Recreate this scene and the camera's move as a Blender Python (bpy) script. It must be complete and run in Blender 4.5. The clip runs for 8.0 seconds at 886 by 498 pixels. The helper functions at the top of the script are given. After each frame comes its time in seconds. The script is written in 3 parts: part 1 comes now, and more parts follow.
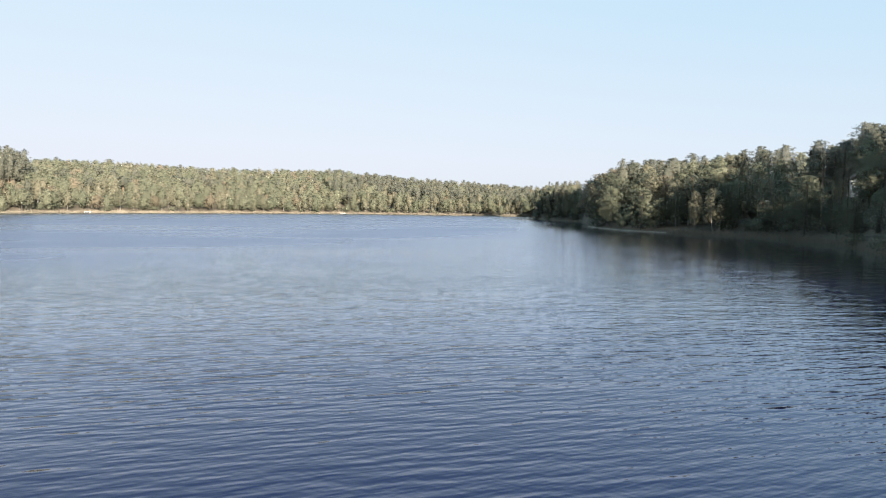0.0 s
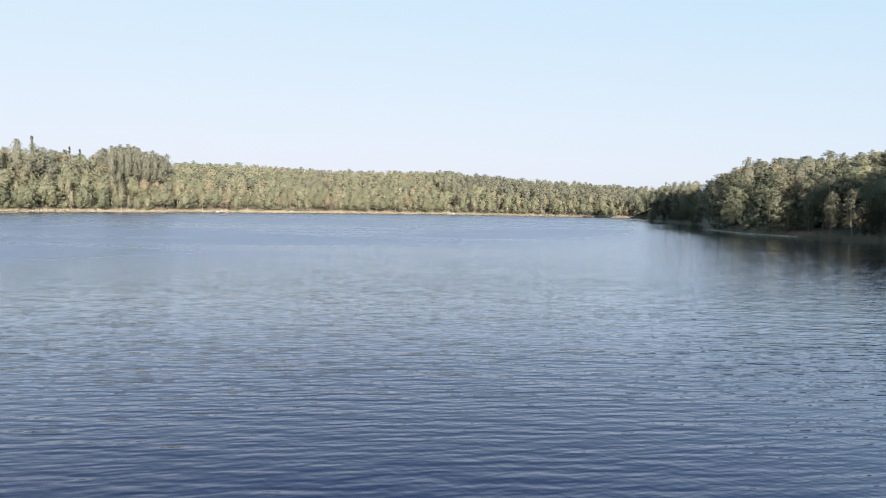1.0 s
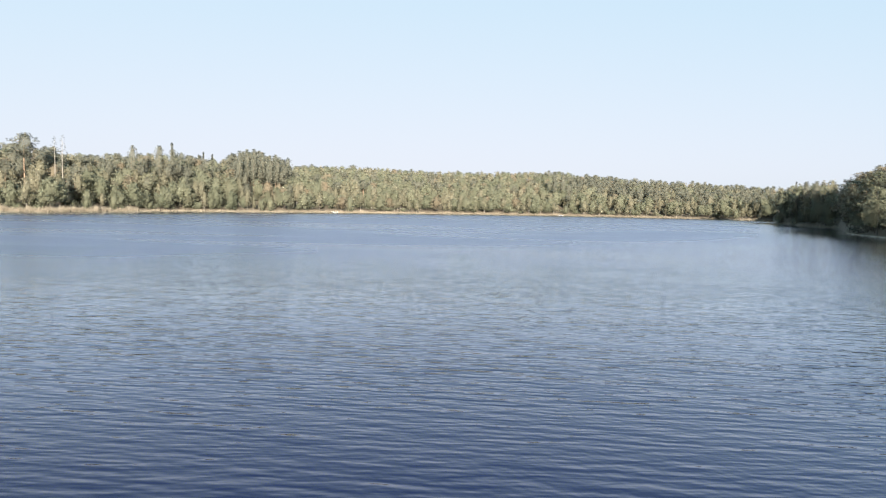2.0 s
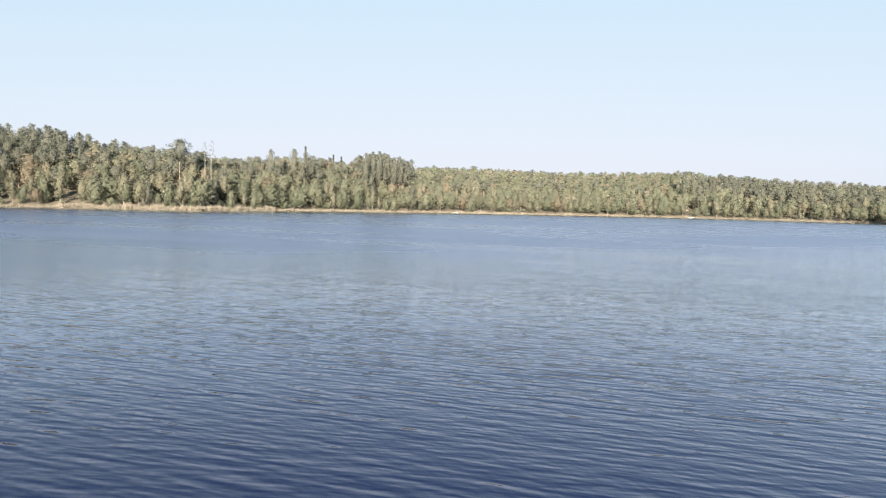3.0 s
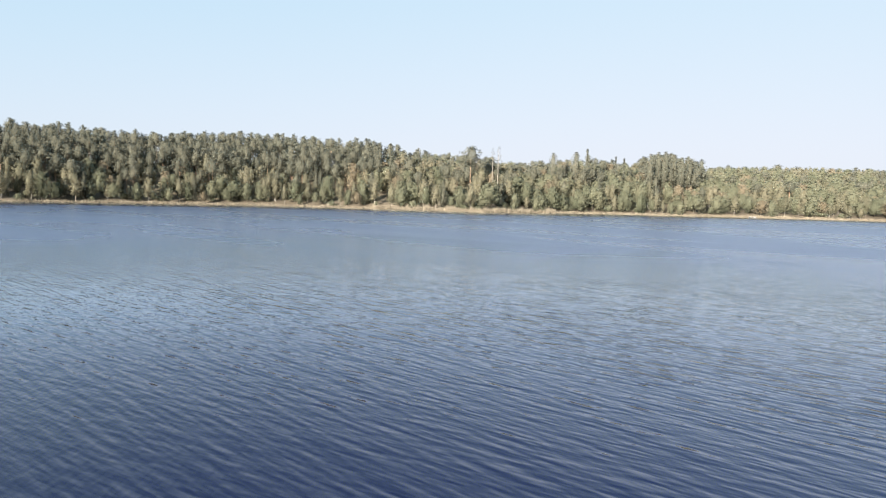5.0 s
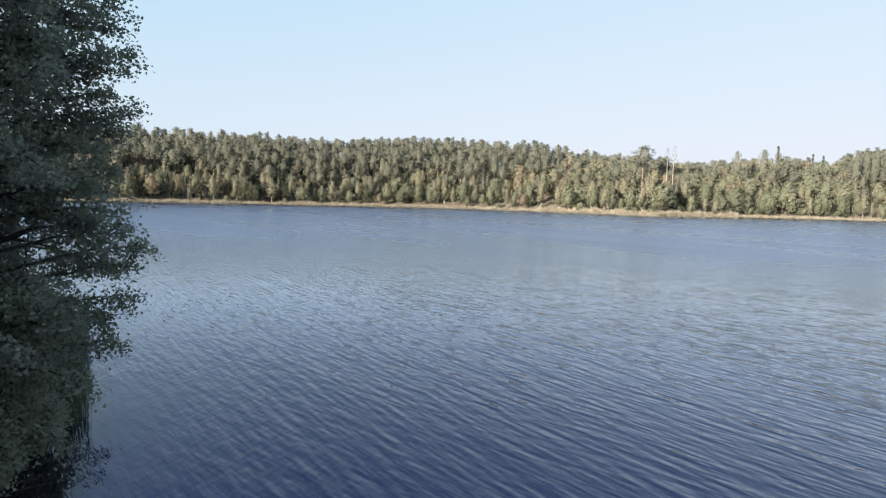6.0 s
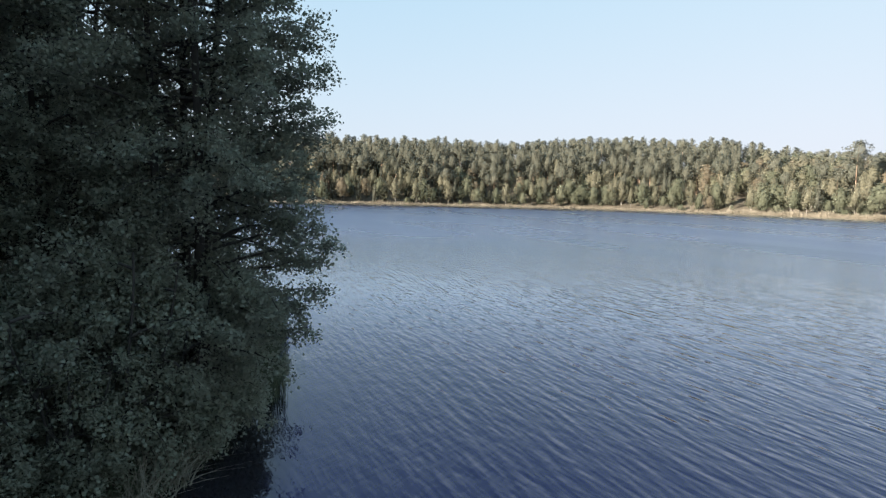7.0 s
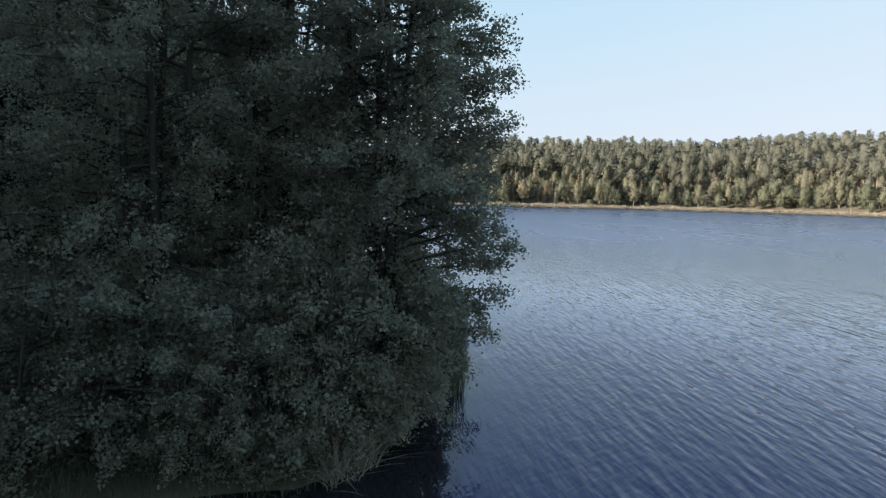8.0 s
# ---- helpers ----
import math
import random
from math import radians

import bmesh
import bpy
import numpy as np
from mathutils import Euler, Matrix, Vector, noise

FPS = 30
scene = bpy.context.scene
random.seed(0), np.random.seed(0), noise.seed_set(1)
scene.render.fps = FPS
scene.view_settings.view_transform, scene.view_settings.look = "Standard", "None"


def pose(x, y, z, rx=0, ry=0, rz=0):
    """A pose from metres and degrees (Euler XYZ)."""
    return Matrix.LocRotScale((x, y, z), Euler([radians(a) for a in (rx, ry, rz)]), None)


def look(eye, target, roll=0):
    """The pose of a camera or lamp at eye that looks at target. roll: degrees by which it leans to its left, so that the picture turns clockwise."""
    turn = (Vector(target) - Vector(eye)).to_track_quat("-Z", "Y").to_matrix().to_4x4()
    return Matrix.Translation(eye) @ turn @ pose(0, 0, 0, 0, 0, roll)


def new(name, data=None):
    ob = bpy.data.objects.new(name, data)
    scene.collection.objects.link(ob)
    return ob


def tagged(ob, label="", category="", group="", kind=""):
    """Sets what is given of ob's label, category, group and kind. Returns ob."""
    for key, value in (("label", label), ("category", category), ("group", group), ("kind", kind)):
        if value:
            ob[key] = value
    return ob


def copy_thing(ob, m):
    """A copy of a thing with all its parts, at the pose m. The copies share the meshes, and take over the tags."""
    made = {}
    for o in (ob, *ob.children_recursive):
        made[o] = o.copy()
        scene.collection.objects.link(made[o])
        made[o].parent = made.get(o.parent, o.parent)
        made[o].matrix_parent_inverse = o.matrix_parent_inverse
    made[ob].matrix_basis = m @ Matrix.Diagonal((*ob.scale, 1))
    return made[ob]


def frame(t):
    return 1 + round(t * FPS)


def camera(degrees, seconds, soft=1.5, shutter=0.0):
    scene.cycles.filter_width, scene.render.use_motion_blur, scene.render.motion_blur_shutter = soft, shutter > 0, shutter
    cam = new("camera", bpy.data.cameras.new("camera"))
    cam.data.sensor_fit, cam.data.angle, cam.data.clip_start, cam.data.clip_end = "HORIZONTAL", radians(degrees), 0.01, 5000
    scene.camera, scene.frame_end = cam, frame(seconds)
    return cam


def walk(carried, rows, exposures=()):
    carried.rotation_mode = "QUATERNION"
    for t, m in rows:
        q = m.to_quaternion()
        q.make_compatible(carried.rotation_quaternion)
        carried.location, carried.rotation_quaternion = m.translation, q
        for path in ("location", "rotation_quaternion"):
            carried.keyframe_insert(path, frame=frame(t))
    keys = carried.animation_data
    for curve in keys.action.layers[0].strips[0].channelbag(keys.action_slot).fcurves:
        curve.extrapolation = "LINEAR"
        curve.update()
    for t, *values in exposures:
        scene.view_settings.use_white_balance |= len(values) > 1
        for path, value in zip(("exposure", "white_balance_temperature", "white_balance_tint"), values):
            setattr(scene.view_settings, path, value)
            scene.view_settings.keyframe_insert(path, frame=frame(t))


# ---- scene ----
cam = camera(70.38, 8.0, soft=1.3)
PATH = [
    (0.0, pose(0, 0, 6, 86.140, -1.007, 0.019)),
    (0.5, pose(0, 0, 6, 86.107, -1.101, 4.691)),
    (1.0, pose(0, 0, 6, 86.026, -1.213, 9.910)),
    (2.5, pose(0, 0, 6, 85.853, -1.369, 24.879)),
    (3.0, pose(0, 0, 6, 85.730, -1.537, 30.591)),
    (3.5, pose(0, 0, 6, 85.633, -1.606, 36.364)),
    (4.0, pose(0, 0, 6, 85.522, -1.624, 42.822)),
    (5.5, pose(0, 0, 6, 85.167, -1.587, 62.842)),
    (6.0, pose(0, 0, 6, 85.039, -1.590, 70.715)),
    (6.5, pose(0, 0, 6, 84.917, -1.511, 78.201)),
    (7.0, pose(0, 0, 6, 84.803, -1.418, 86.398)),
    (7.5, pose(0, 0, 6, 84.722, -1.386, 93.994)),
    (8.0, pose(0, 0, 6, 84.601, -1.267, 102.767)),
]
walk(cam, PATH, exposures=[(0.0, 2.3), (8.0, 2.3)])

# ---- light ----
SUN_BEARING, SUN_HEIGHT = 206.0, 12.0          # degrees, counter-clockwise from the y axis; above the horizon
sb, sh = radians(SUN_BEARING), radians(SUN_HEIGHT)
TO_SUN = Vector((-math.sin(sb) * math.cos(sh), math.cos(sb) * math.cos(sh), math.sin(sh)))
world = bpy.data.worlds.new("world")
scene.world = world
world.use_nodes = True
wn, wl = world.node_tree.nodes, world.node_tree.links
sky = wn.new("ShaderNodeTexSky")
sky.sky_type = "NISHITA"
sky.sun_disc = False
sky.sun_elevation = sh
sky.sun_rotation = math.atan2(TO_SUN.x, TO_SUN.y)
sky.air_density, sky.dust_density, sky.ozone_density = 1.0, 1.5, 2.0
sky.altitude = 80
wn["Background"].inputs["Strength"].default_value = 0.213
veil = wn.new("ShaderNodeVectorMath")           # thin haze evens out the sky: c / (c + k)
veil.operation = "ADD"
veil.inputs[1].default_value = (1.0, 0.5, 0.3)
even = wn.new("ShaderNodeVectorMath")
even.operation = "DIVIDE"
tint = wn.new("ShaderNodeVectorMath")
tint.operation = "MULTIPLY"
tint.inputs[1].default_value = (0.968, 0.915, 0.99)
wl.new(sky.outputs[0], veil.inputs[0])
wl.new(sky.outputs[0], even.inputs[0])
wl.new(veil.outputs[0], even.inputs[1])
wl.new(even.outputs[0], tint.inputs[0])
wl.new(tint.outputs[0], wn["Background"].inputs["Color"])
sun_data = bpy.data.lights.new("sun", "SUN")
sun_data.energy, sun_data.angle, sun_data.color = 4.7, radians(0.6), (1.0, 0.89, 0.76)
sun = new("sun", sun_data)
sun.matrix_world = look(TO_SUN * 900, (0, 0, 0))


# ---- materials ----
class Shader:
    """A node material with a few short-cuts."""

    def __init__(self, name):
        self.mat = bpy.data.materials.new(name)
        self.mat.use_nodes = True
        self.nodes, self.links = self.mat.node_tree.nodes, self.mat.node_tree.links
        self.bsdf = self.nodes["Principled BSDF"]

    def add(self, kind, **values):
        n = self.nodes.new(kind)
        for key, v in values.items():
            n.inputs[key.replace("_", " ")].default_value = v
        return n

    def link(self, a, b):
        self.links.new(a, b)

    def noise(self, scale, detail=3.0, vector=None, rough=0.55):
        n = self.add("ShaderNodeTexNoise", Scale=scale, Detail=detail, Roughness=rough)
        if vector is not None:
            self.link(vector, n.inputs["Vector"])
        return n.outputs["Fac"]

    def where(self):
        return self.nodes.new("ShaderNodeNewGeometry").outputs["Position"]

    def ramp(self, fac, *stops):
        r = self.nodes.new("ShaderNodeValToRGB")
        while len(r.color_ramp.elements) < len(stops):
            r.color_ramp.elements.new(0.5)
        for e, (p, c) in zip(r.color_ramp.elements, stops):
            e.position, e.color = p, (*c, 1)
        self.link(fac, r.inputs["Fac"])
        return r.outputs["Color"]

    def math(self, op, a, b=0.0):
        m = self.nodes.new("ShaderNodeMath")
        m.operation = op
        for i, v in enumerate((a, b)):
            if isinstance(v, (int, float)):
                m.inputs[i].default_value = v
            else:
                self.link(v, m.inputs[i])
        return m.outputs[0]

    def bump(self, height, strength, distance):
        b = self.add("ShaderNodeBump", Strength=strength, Distance=distance)
        self.link(height, b.inputs["Height"])
        return b.outputs["Normal"]


def foliage(name, dark, mid, light, through_light=0.3, patch=0.13, sheen=False, open_work=0.0):
    """Leaves or needles: the colour varies from tree to tree, from clump to clump and along the wood."""
    s = Shader(name)
    geo = s.nodes.new("ShaderNodeNewGeometry")
    tree = s.nodes.new("ShaderNodeObjectInfo").outputs["Random"]
    big = s.noise(patch, 1.0, geo.outputs["Position"])
    mix = s.math("ADD", s.math("MULTIPLY", tree, 0.42), s.math("MULTIPLY", geo.outputs["Random Per Island"], 0.04))
    mix = s.math("ADD", mix, s.math("MULTIPLY", big, 0.9))
    own = s.nodes.new("ShaderNodeAttribute")                   # trees that stand in the joined wood carry their own tone
    own.attribute_name = "tone"
    mix = s.math("ADD", mix, s.math("MULTIPLY", own.outputs["Fac"], 0.34))
    mix = s.math("SUBTRACT", mix, 0.2)
    col = s.ramp(mix, (0.05, dark), (0.5, mid), (0.95, light))
    dif, tra = s.add("ShaderNodeBsdfDiffuse", Roughness=0.6), s.nodes.new("ShaderNodeBsdfTranslucent")
    both = s.nodes.new("ShaderNodeMixShader")
    both.inputs[0].default_value = through_light
    if sheen:
        dif = s.bsdf
        dif.inputs["Roughness"].default_value = 0.6
        dif.inputs["Specular IOR Level"].default_value = 0.35
    s.link(col, dif.inputs[0])
    s.link(col, tra.inputs["Color"])
    s.link(dif.outputs[0], both.inputs[1])
    s.link(tra.outputs[0], both.inputs[2])
    last = both
    if open_work:                                              # a clump of leaves lets some of the view and the light through
        last = s.nodes.new("ShaderNodeMixShader")
        last.inputs[0].default_value = open_work
        s.link(both.outputs[0], last.inputs[1])
        s.link(s.nodes.new("ShaderNodeBsdfTransparent").outputs[0], last.inputs[2])
    s.link(last.outputs[0], s.nodes["Material Output"].inputs["Surface"])
    return s.mat


def bark(name, low, high, grain=6.0):
    s = Shader(name)
    m = s.add("ShaderNodeMapping")
    m.inputs["Scale"].default_value = (1, 1, 0.25)
    s.link(s.where(), m.inputs["Vector"])
    n = s.noise(grain, 5.0, m.outputs[0])
    s.link(s.ramp(n, (0.3, low), (0.7, high)), s.bsdf.inputs["Base Color"])
    s.link(s.bump(n, 0.7, 0.03), s.bsdf.inputs["Normal"])
    s.bsdf.inputs["Roughness"].default_value = 0.9
    return s.mat


PINE = foliage("pine_needles", (0.118, 0.129, 0.104), (0.157, 0.163, 0.130), (0.197, 0.198, 0.156), 0.5, open_work=0.38)
BIRCH = foliage("birch_leaves", (0.172, 0.172, 0.124), (0.217, 0.211, 0.152), (0.262, 0.246, 0.179), 0.5, open_work=0.38)
GREEN = foliage("broad_leaves", (0.140, 0.156, 0.108), (0.185, 0.196, 0.138), (0.237, 0.240, 0.169), 0.5, open_work=0.38)
RUST = foliage("autumn_leaves", (0.186, 0.164, 0.116), (0.236, 0.204, 0.148), (0.282, 0.244, 0.180), 0.5, open_work=0.38)
ALDER = foliage("alder_leaves", (0.190, 0.194, 0.146), (0.280, 0.288, 0.216), (0.320, 0.330, 0.248), 0.5, 0.6, True)
BARK_PINE = bark("pine_bark", (0.14, 0.095, 0.068), (0.32, 0.215, 0.15))
BARK_DARK = bark("dark_bark", (0.022, 0.019, 0.017), (0.07, 0.058, 0.048))
BARK_BIRCH = bark("birch_bark", (0.10, 0.09, 0.08), (0.30, 0.28, 0.25), 3.0)
REED = foliage("dry_reed", (0.18, 0.155, 0.115), (0.26, 0.23, 0.178), (0.345, 0.31, 0.245), 0.3, 0.2)
STALK = foliage("shore_reed", (0.055, 0.070, 0.045), (0.095, 0.110, 0.070), (0.150, 0.160, 0.100), 0.35, 0.5)


def water_material():
    """Fresh water under a light breeze: crossing trains of short ripples tilt the surface; gusts, calms and a lee."""
    s = Shader("lake_water")
    pos = s.where()

    def train(turn, along, across, detail, rough=0.5, twist=0.0, place=pos):
        m = s.add("ShaderNodeMapping")
        m.vector_type = "TEXTURE"
        m.inputs["Rotation"].default_value = (0, 0, radians(turn))
        m.inputs["Scale"].default_value = (along, across, 1.0)
        s.link(place, m.inputs["Vector"])
        n = s.add("ShaderNodeTexNoise", Scale=1.0, Detail=detail, Roughness=rough, Distortion=twist)
        n.noise_dimensions = "2D"
        s.link(m.outputs[0], n.inputs["Vector"])
        return n.outputs["Fac"]

    def distance(x, y):
        d = s.nodes.new("ShaderNodeVectorMath")
        d.operation = "DISTANCE"
        d.inputs[1].default_value = (x, y, 0)
        s.link(pos, d.inputs[0])
        return d.outputs["Value"]

    def span(value, a, b, low, high):
        r = s.nodes.new("ShaderNodeMapRange")
        r.interpolation_type = "SMOOTHSTEP"
        for name, v in (("From Min", a), ("From Max", b), ("To Min", low), ("To Max", high)):
            r.inputs[name].default_value = v
        s.link(value, r.inputs["Value"])
        return r.outputs[0]

    def beside(x, y):
        a = s.nodes.new("ShaderNodeVectorMath")
        a.inputs[1].default_value = (x, y, 0)
        s.link(pos, a.inputs[0])
        return a.outputs[0]

    def beyond(x, y, along_x, along_y):
        """How far a place lies past the line through (x, y), measured along the given way."""
        d = s.nodes.new("ShaderNodeVectorMath")
        d.operation = "DOT_PRODUCT"
        d.inputs[1].default_value = (along_x, along_y, 0)
        s.link(beside(-x, -y), d.inputs[0])
        return d.outputs["Value"]

    def height(place):
        """The ripples' height in metres: crest direction, length along and across the crest, detail, height."""
        total = 0.0
        for turn, long, wide, detail, high in ((14, 1.5, 0.31, 1.5, 0.030), (24, 0.9, 0.19, 1.5, 0.017), (3, 3.4, 0.75, 0.0, 0.02), (8, 8.0, 1.7, 1.0, 0.025),
                                               (-30, 0.45, 0.16, 0.5, 0.006)):
            wave = s.math("MULTIPLY", train(turn, long, wide, detail, 0.5, 0.1, place), high)
            total = s.math("ADD", s.math("MULTIPLY", wave, swell) if wide > 0.7 else wave, total)
        groups = s.math("SUBTRACT", s.math("MULTIPLY", train(10, 7.0, 2.2, 1.0, 0.5, 0.3, place), 1.6), 0.1)
        for turn, length, high, twist in ((16, 0.5, 0.0075, 4.5), (7, 0.74, 0.007, 4.0), (12, 0.33, 0.0045, 5.0)):     # longer crests, in groups
            m = s.add("ShaderNodeMapping")
            m.inputs["Rotation"].default_value = (0, 0, radians(-turn))
            s.link(place, m.inputs["Vector"])
            wave = s.add("ShaderNodeTexWave", Scale=0.314 / length, Distortion=twist, Detail=1.0)
            wave.inputs["Detail Scale"].default_value = 0.8
            wave.bands_direction = "Y"
            s.link(m.outputs[0], wave.inputs["Vector"])
            total = s.math("ADD", s.math("MULTIPLY", s.math("MULTIPLY", wave.outputs["Fac"], groups), high), total)
        return total

    swell = span(beyond(2, 0, 1.0, -0.12), 4, 40, 1.0, 2.4)           # longer, smoother ripples towards the headland

    step = 0.05                                                 # the tilt is the fall of the height over so many metres
    here = height(pos)
    tilt_x = s.math("DIVIDE", s.math("SUBTRACT", here, height(beside(step, 0))), step)
    tilt_y = s.math("DIVIDE", s.math("SUBTRACT", here, height(beside(0, step))), step)
    tilt_x, tilt_y = (s.math("MULTIPLY", s.math("TANH", s.math("DIVIDE", t, 0.17)), 0.17) for t in (tilt_x, tilt_y))    # no steep crests
    gust = span(train(12, 90.0, 22.0, 2.0, 0.6, 0.5), 0.35, 0.65, 0.93, 1.12)
    bare = s.nodes.new("ShaderNodeAttribute")
    bare.attribute_name = "open_to_wind"
    bare = bare.outputs["Fac"]
    shelter = span(bare, 0.0, 1.0, 0.2, 1.0)                   # calm in the lee of the shores
    offshore = span(distance(0, 0), 20, 75, 1.12, 0.8)                 # steeper ripples close by
    quiet = span(beyond(2, 0, 1.0, -0.12), -10, 26, 1.0, 0.85)               # and dies away towards the wooded headland
    force = s.math("MULTIPLY", s.math("MULTIPLY", gust, shelter), s.math("MULTIPLY", offshore, quiet))
    tilt = s.nodes.new("ShaderNodeCombineXYZ")
    s.link(s.math("MULTIPLY", tilt_x, force), tilt.inputs[0])
    s.link(s.math("MULTIPLY", tilt_y, force), tilt.inputs[1])
    tilt.inputs[2].default_value = 1.0
    even_out = s.nodes.new("ShaderNodeVectorMath")
    even_out.operation = "NORMALIZE"
    s.link(tilt.outputs[0], even_out.inputs[0])
    for name in ("Normal", "Coat Normal"):
        s.link(even_out.outputs[0], s.bsdf.inputs[name])
    s.link(s.math("MULTIPLY", span(distance(0, 0), 12, 45, 0.45, 1.0), span(distance(-16, -5), 5, 24, 0.3, 1.0)), s.bsdf.inputs["Coat Weight"])     # second reflecting layer, added to brighten open water, weakened beside the alder's shade
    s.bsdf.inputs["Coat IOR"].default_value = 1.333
    # tree shade and reflections put into the base colour near shores, blue elsewhere
    extent = s.math("MULTIPLY", s.math("MAXIMUM", span(bare, 0.15, 0.8, 0, 1), span(distance(-16, -5), 25, 40, 1, 0)), s.math("MAXIMUM", span(beyond(-12.4, -2.5, -0.108, 0.994), -0.4, 0.5, 0, 1), span(distance(-15, -6), 6, 10, 0, 1)))
    # the headland's shaded image is painted in as well
    extent = s.math("MULTIPLY", extent, span(beyond(2, 0, 1.0, -0.12), 4, 40, 1.0, 0.2))
    s.link(s.ramp(extent, (0.0, (0.013, 0.012, 0.016)), (1.0, (0.014, 0.013, 0.074))), s.bsdf.inputs["Base Color"])
    rough = s.math("ADD", span(distance(0, 0), 16, 66, 0.025, 0.19), span(beyond(-20, 82, -0.83, 0.557), -15, 25, 0.0, 0.09))
    rough = s.math("MULTIPLY", s.math("MULTIPLY", rough, span(beyond(2, 0, 1.0, -0.12), -10, 34, 1.0, 0.2)), span(bare, 0.0, 1.0, 0.35, 1.0))
    rough = s.math("MULTIPLY", rough, gust)
    s.link(rough, s.bsdf.inputs["Roughness"])
    s.link(rough, s.bsdf.inputs["Coat Roughness"])
    # weaker reflection by the alder: its darkening of the water put into IOR
    s.link(span(distance(-16, -5), 7, 24, 1.33, 1.46), s.bsdf.inputs["IOR"])
    s.bsdf.inputs["Coat Tint"].default_value = (0.76, 0.88, 1.0, 1)
    s.link(s.ramp(span(distance(-16, -5), 8, 42, 0, 1), (0.0, (0.82, 0.72, 1.0)), (1.0, (0.77, 0.78, 1.0))), s.bsdf.inputs["Specular Tint"])
    return s.mat


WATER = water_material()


def ground_material():
    s = Shader("forest_floor")
    pos = s.where()
    a, b = s.noise(0.08, 4.0, pos), s.noise(2.5, 5.0, pos)
    f = s.math("ADD", s.math("MULTIPLY", a, 0.6), s.math("MULTIPLY", b, 0.4))
    s.link(s.ramp(f, (0.3, (0.045, 0.038, 0.026)), (0.5, (0.090, 0.074, 0.050)), (0.7, (0.15, 0.122, 0.084))), s.bsdf.inputs["Base Color"])
    s.link(s.bump(b, 0.6, 0.15), s.bsdf.inputs["Normal"])
    s.bsdf.inputs["Roughness"].default_value = 0.95
    return s.mat


GROUND = ground_material()


# ---- the lie of the land: shore and hills round the lake, by bearing ----
# bearing, metres from the origin to the water's edge
SHORE = [(-70, 45), (-50, 80), (-41, 98), (-35, 113), (-32.8, 136), (-29, 159), (-25, 172), (-20.5, 179), (-16, 190), (-13.6, 212), (-12.9, 228),
         (-12.7, 299), (-10, 330), (-8.5, 354), (-8.1, 462), (0, 455), (9.4, 440), (23.5, 380), (31.6, 356), (34, 340), (44, 310),
         (52, 272), (60, 284), (70, 294), (80, 288), (90, 282), (98.6, 279), (115, 275)]
# the same for the near bank, which begins as a low spit
BANK = [(98.6, 24), (100, 21), (103, 17.5), (106, 14.8), (110, 13.2), (116, 12.4), (135, 12.8), (160, 12), (200, 13), (240, 16), (265, 24), (290, 45)]
SPIT = (99.0, 118.0)
# bearing, elevation of the wood's top line in degrees
# values below -36 lie out of view, raised to shade the headland
CREST = [(-70, 20), (-50, 12), (-42, 8.5), (-38, 7.0), (-35.5, 6.4), (-34.1, 6.8), (-32.4, 5.5), (-28.7, 5.0), (-24.6, 4.85), (-20.3, 4.25), (-15.7, 4.4), (-14.5, 3.4),
         (-13.2, 2.5), (-12.6, 2.75), (-10.9, 2.5), (-9.4, 2.3), (-8.3, 2.0), (-7.4, 1.85), (-3.3, 2.14), (1.8, 2.42), (6.9, 2.8), (9.6, 3.1),
         (16.7, 2.95), (21.3, 2.97), (27.6, 3.18), (32.9, 3.13), (33.9, 3.8), (36.75, 4.3), (39.2, 3.5), (43, 3.95), (46.5, 3.6),
         (48.7, 3.52), (53, 3.85), (57.7, 4.2), (60, 4.5), (62, 4.9), (71, 4.97), (78, 4.9), (80.6, 4.6), (86, 4.6), (92, 4.85),
         (98.8, 4.75), (118, 4.7)]
FAR_TREE, DISTANT_TREE, NEAR_TREE = 16.0, 12.0, 16.0
# bearing, metres from the water's edge to the top of the hill
TOP = [(-70, 62), (-8.3, 62), (-8.1, 140), (29, 140), (35, 84), (120, 84)]


def along(table, b):
    xs, ys = zip(*table)
    return float(np.interp(b, xs, ys))


def norm_bearing(b):
    return (b + 70) % 360 - 70


def shore(b):
    return along(SHORE, norm_bearing(b))


def bank(b):
    return along(BANK, norm_bearing(b))


def hill(b):
    """The height of the ground behind the far shore."""
    b = norm_bearing(b)
    tree = NEAR_TREE if b < -8 else DISTANT_TREE if b < 33 else FAR_TREE
    return max(2.5, 6.0 + (shore(b) + along(TOP, b)) * math.tan(radians(along(CREST, b))) - tree)


def near_hill(b):
    b = norm_bearing(b)
    return 0.8 + 8.0 * min(1.0, max(0.0, (b - 112) / 25)) + 8.0 * min(1.0, max(0.0, (b - 250) / 40))


def slope(inland, top, extent=62.0):
    """The ground's height at so many metres inland of the water's edge, below a hill of that height, deep metres away."""
    if inland < 0:
        return max(-2.6, inland * 0.22)
    k = min(1.0, max(0.0, (inland - 3.0) / (extent - 3.0)))
    return 0.09 * min(inland, 6.0) + max(0.0, top - 0.5) * (1 - (1 - k) ** 1.15) + 0.02


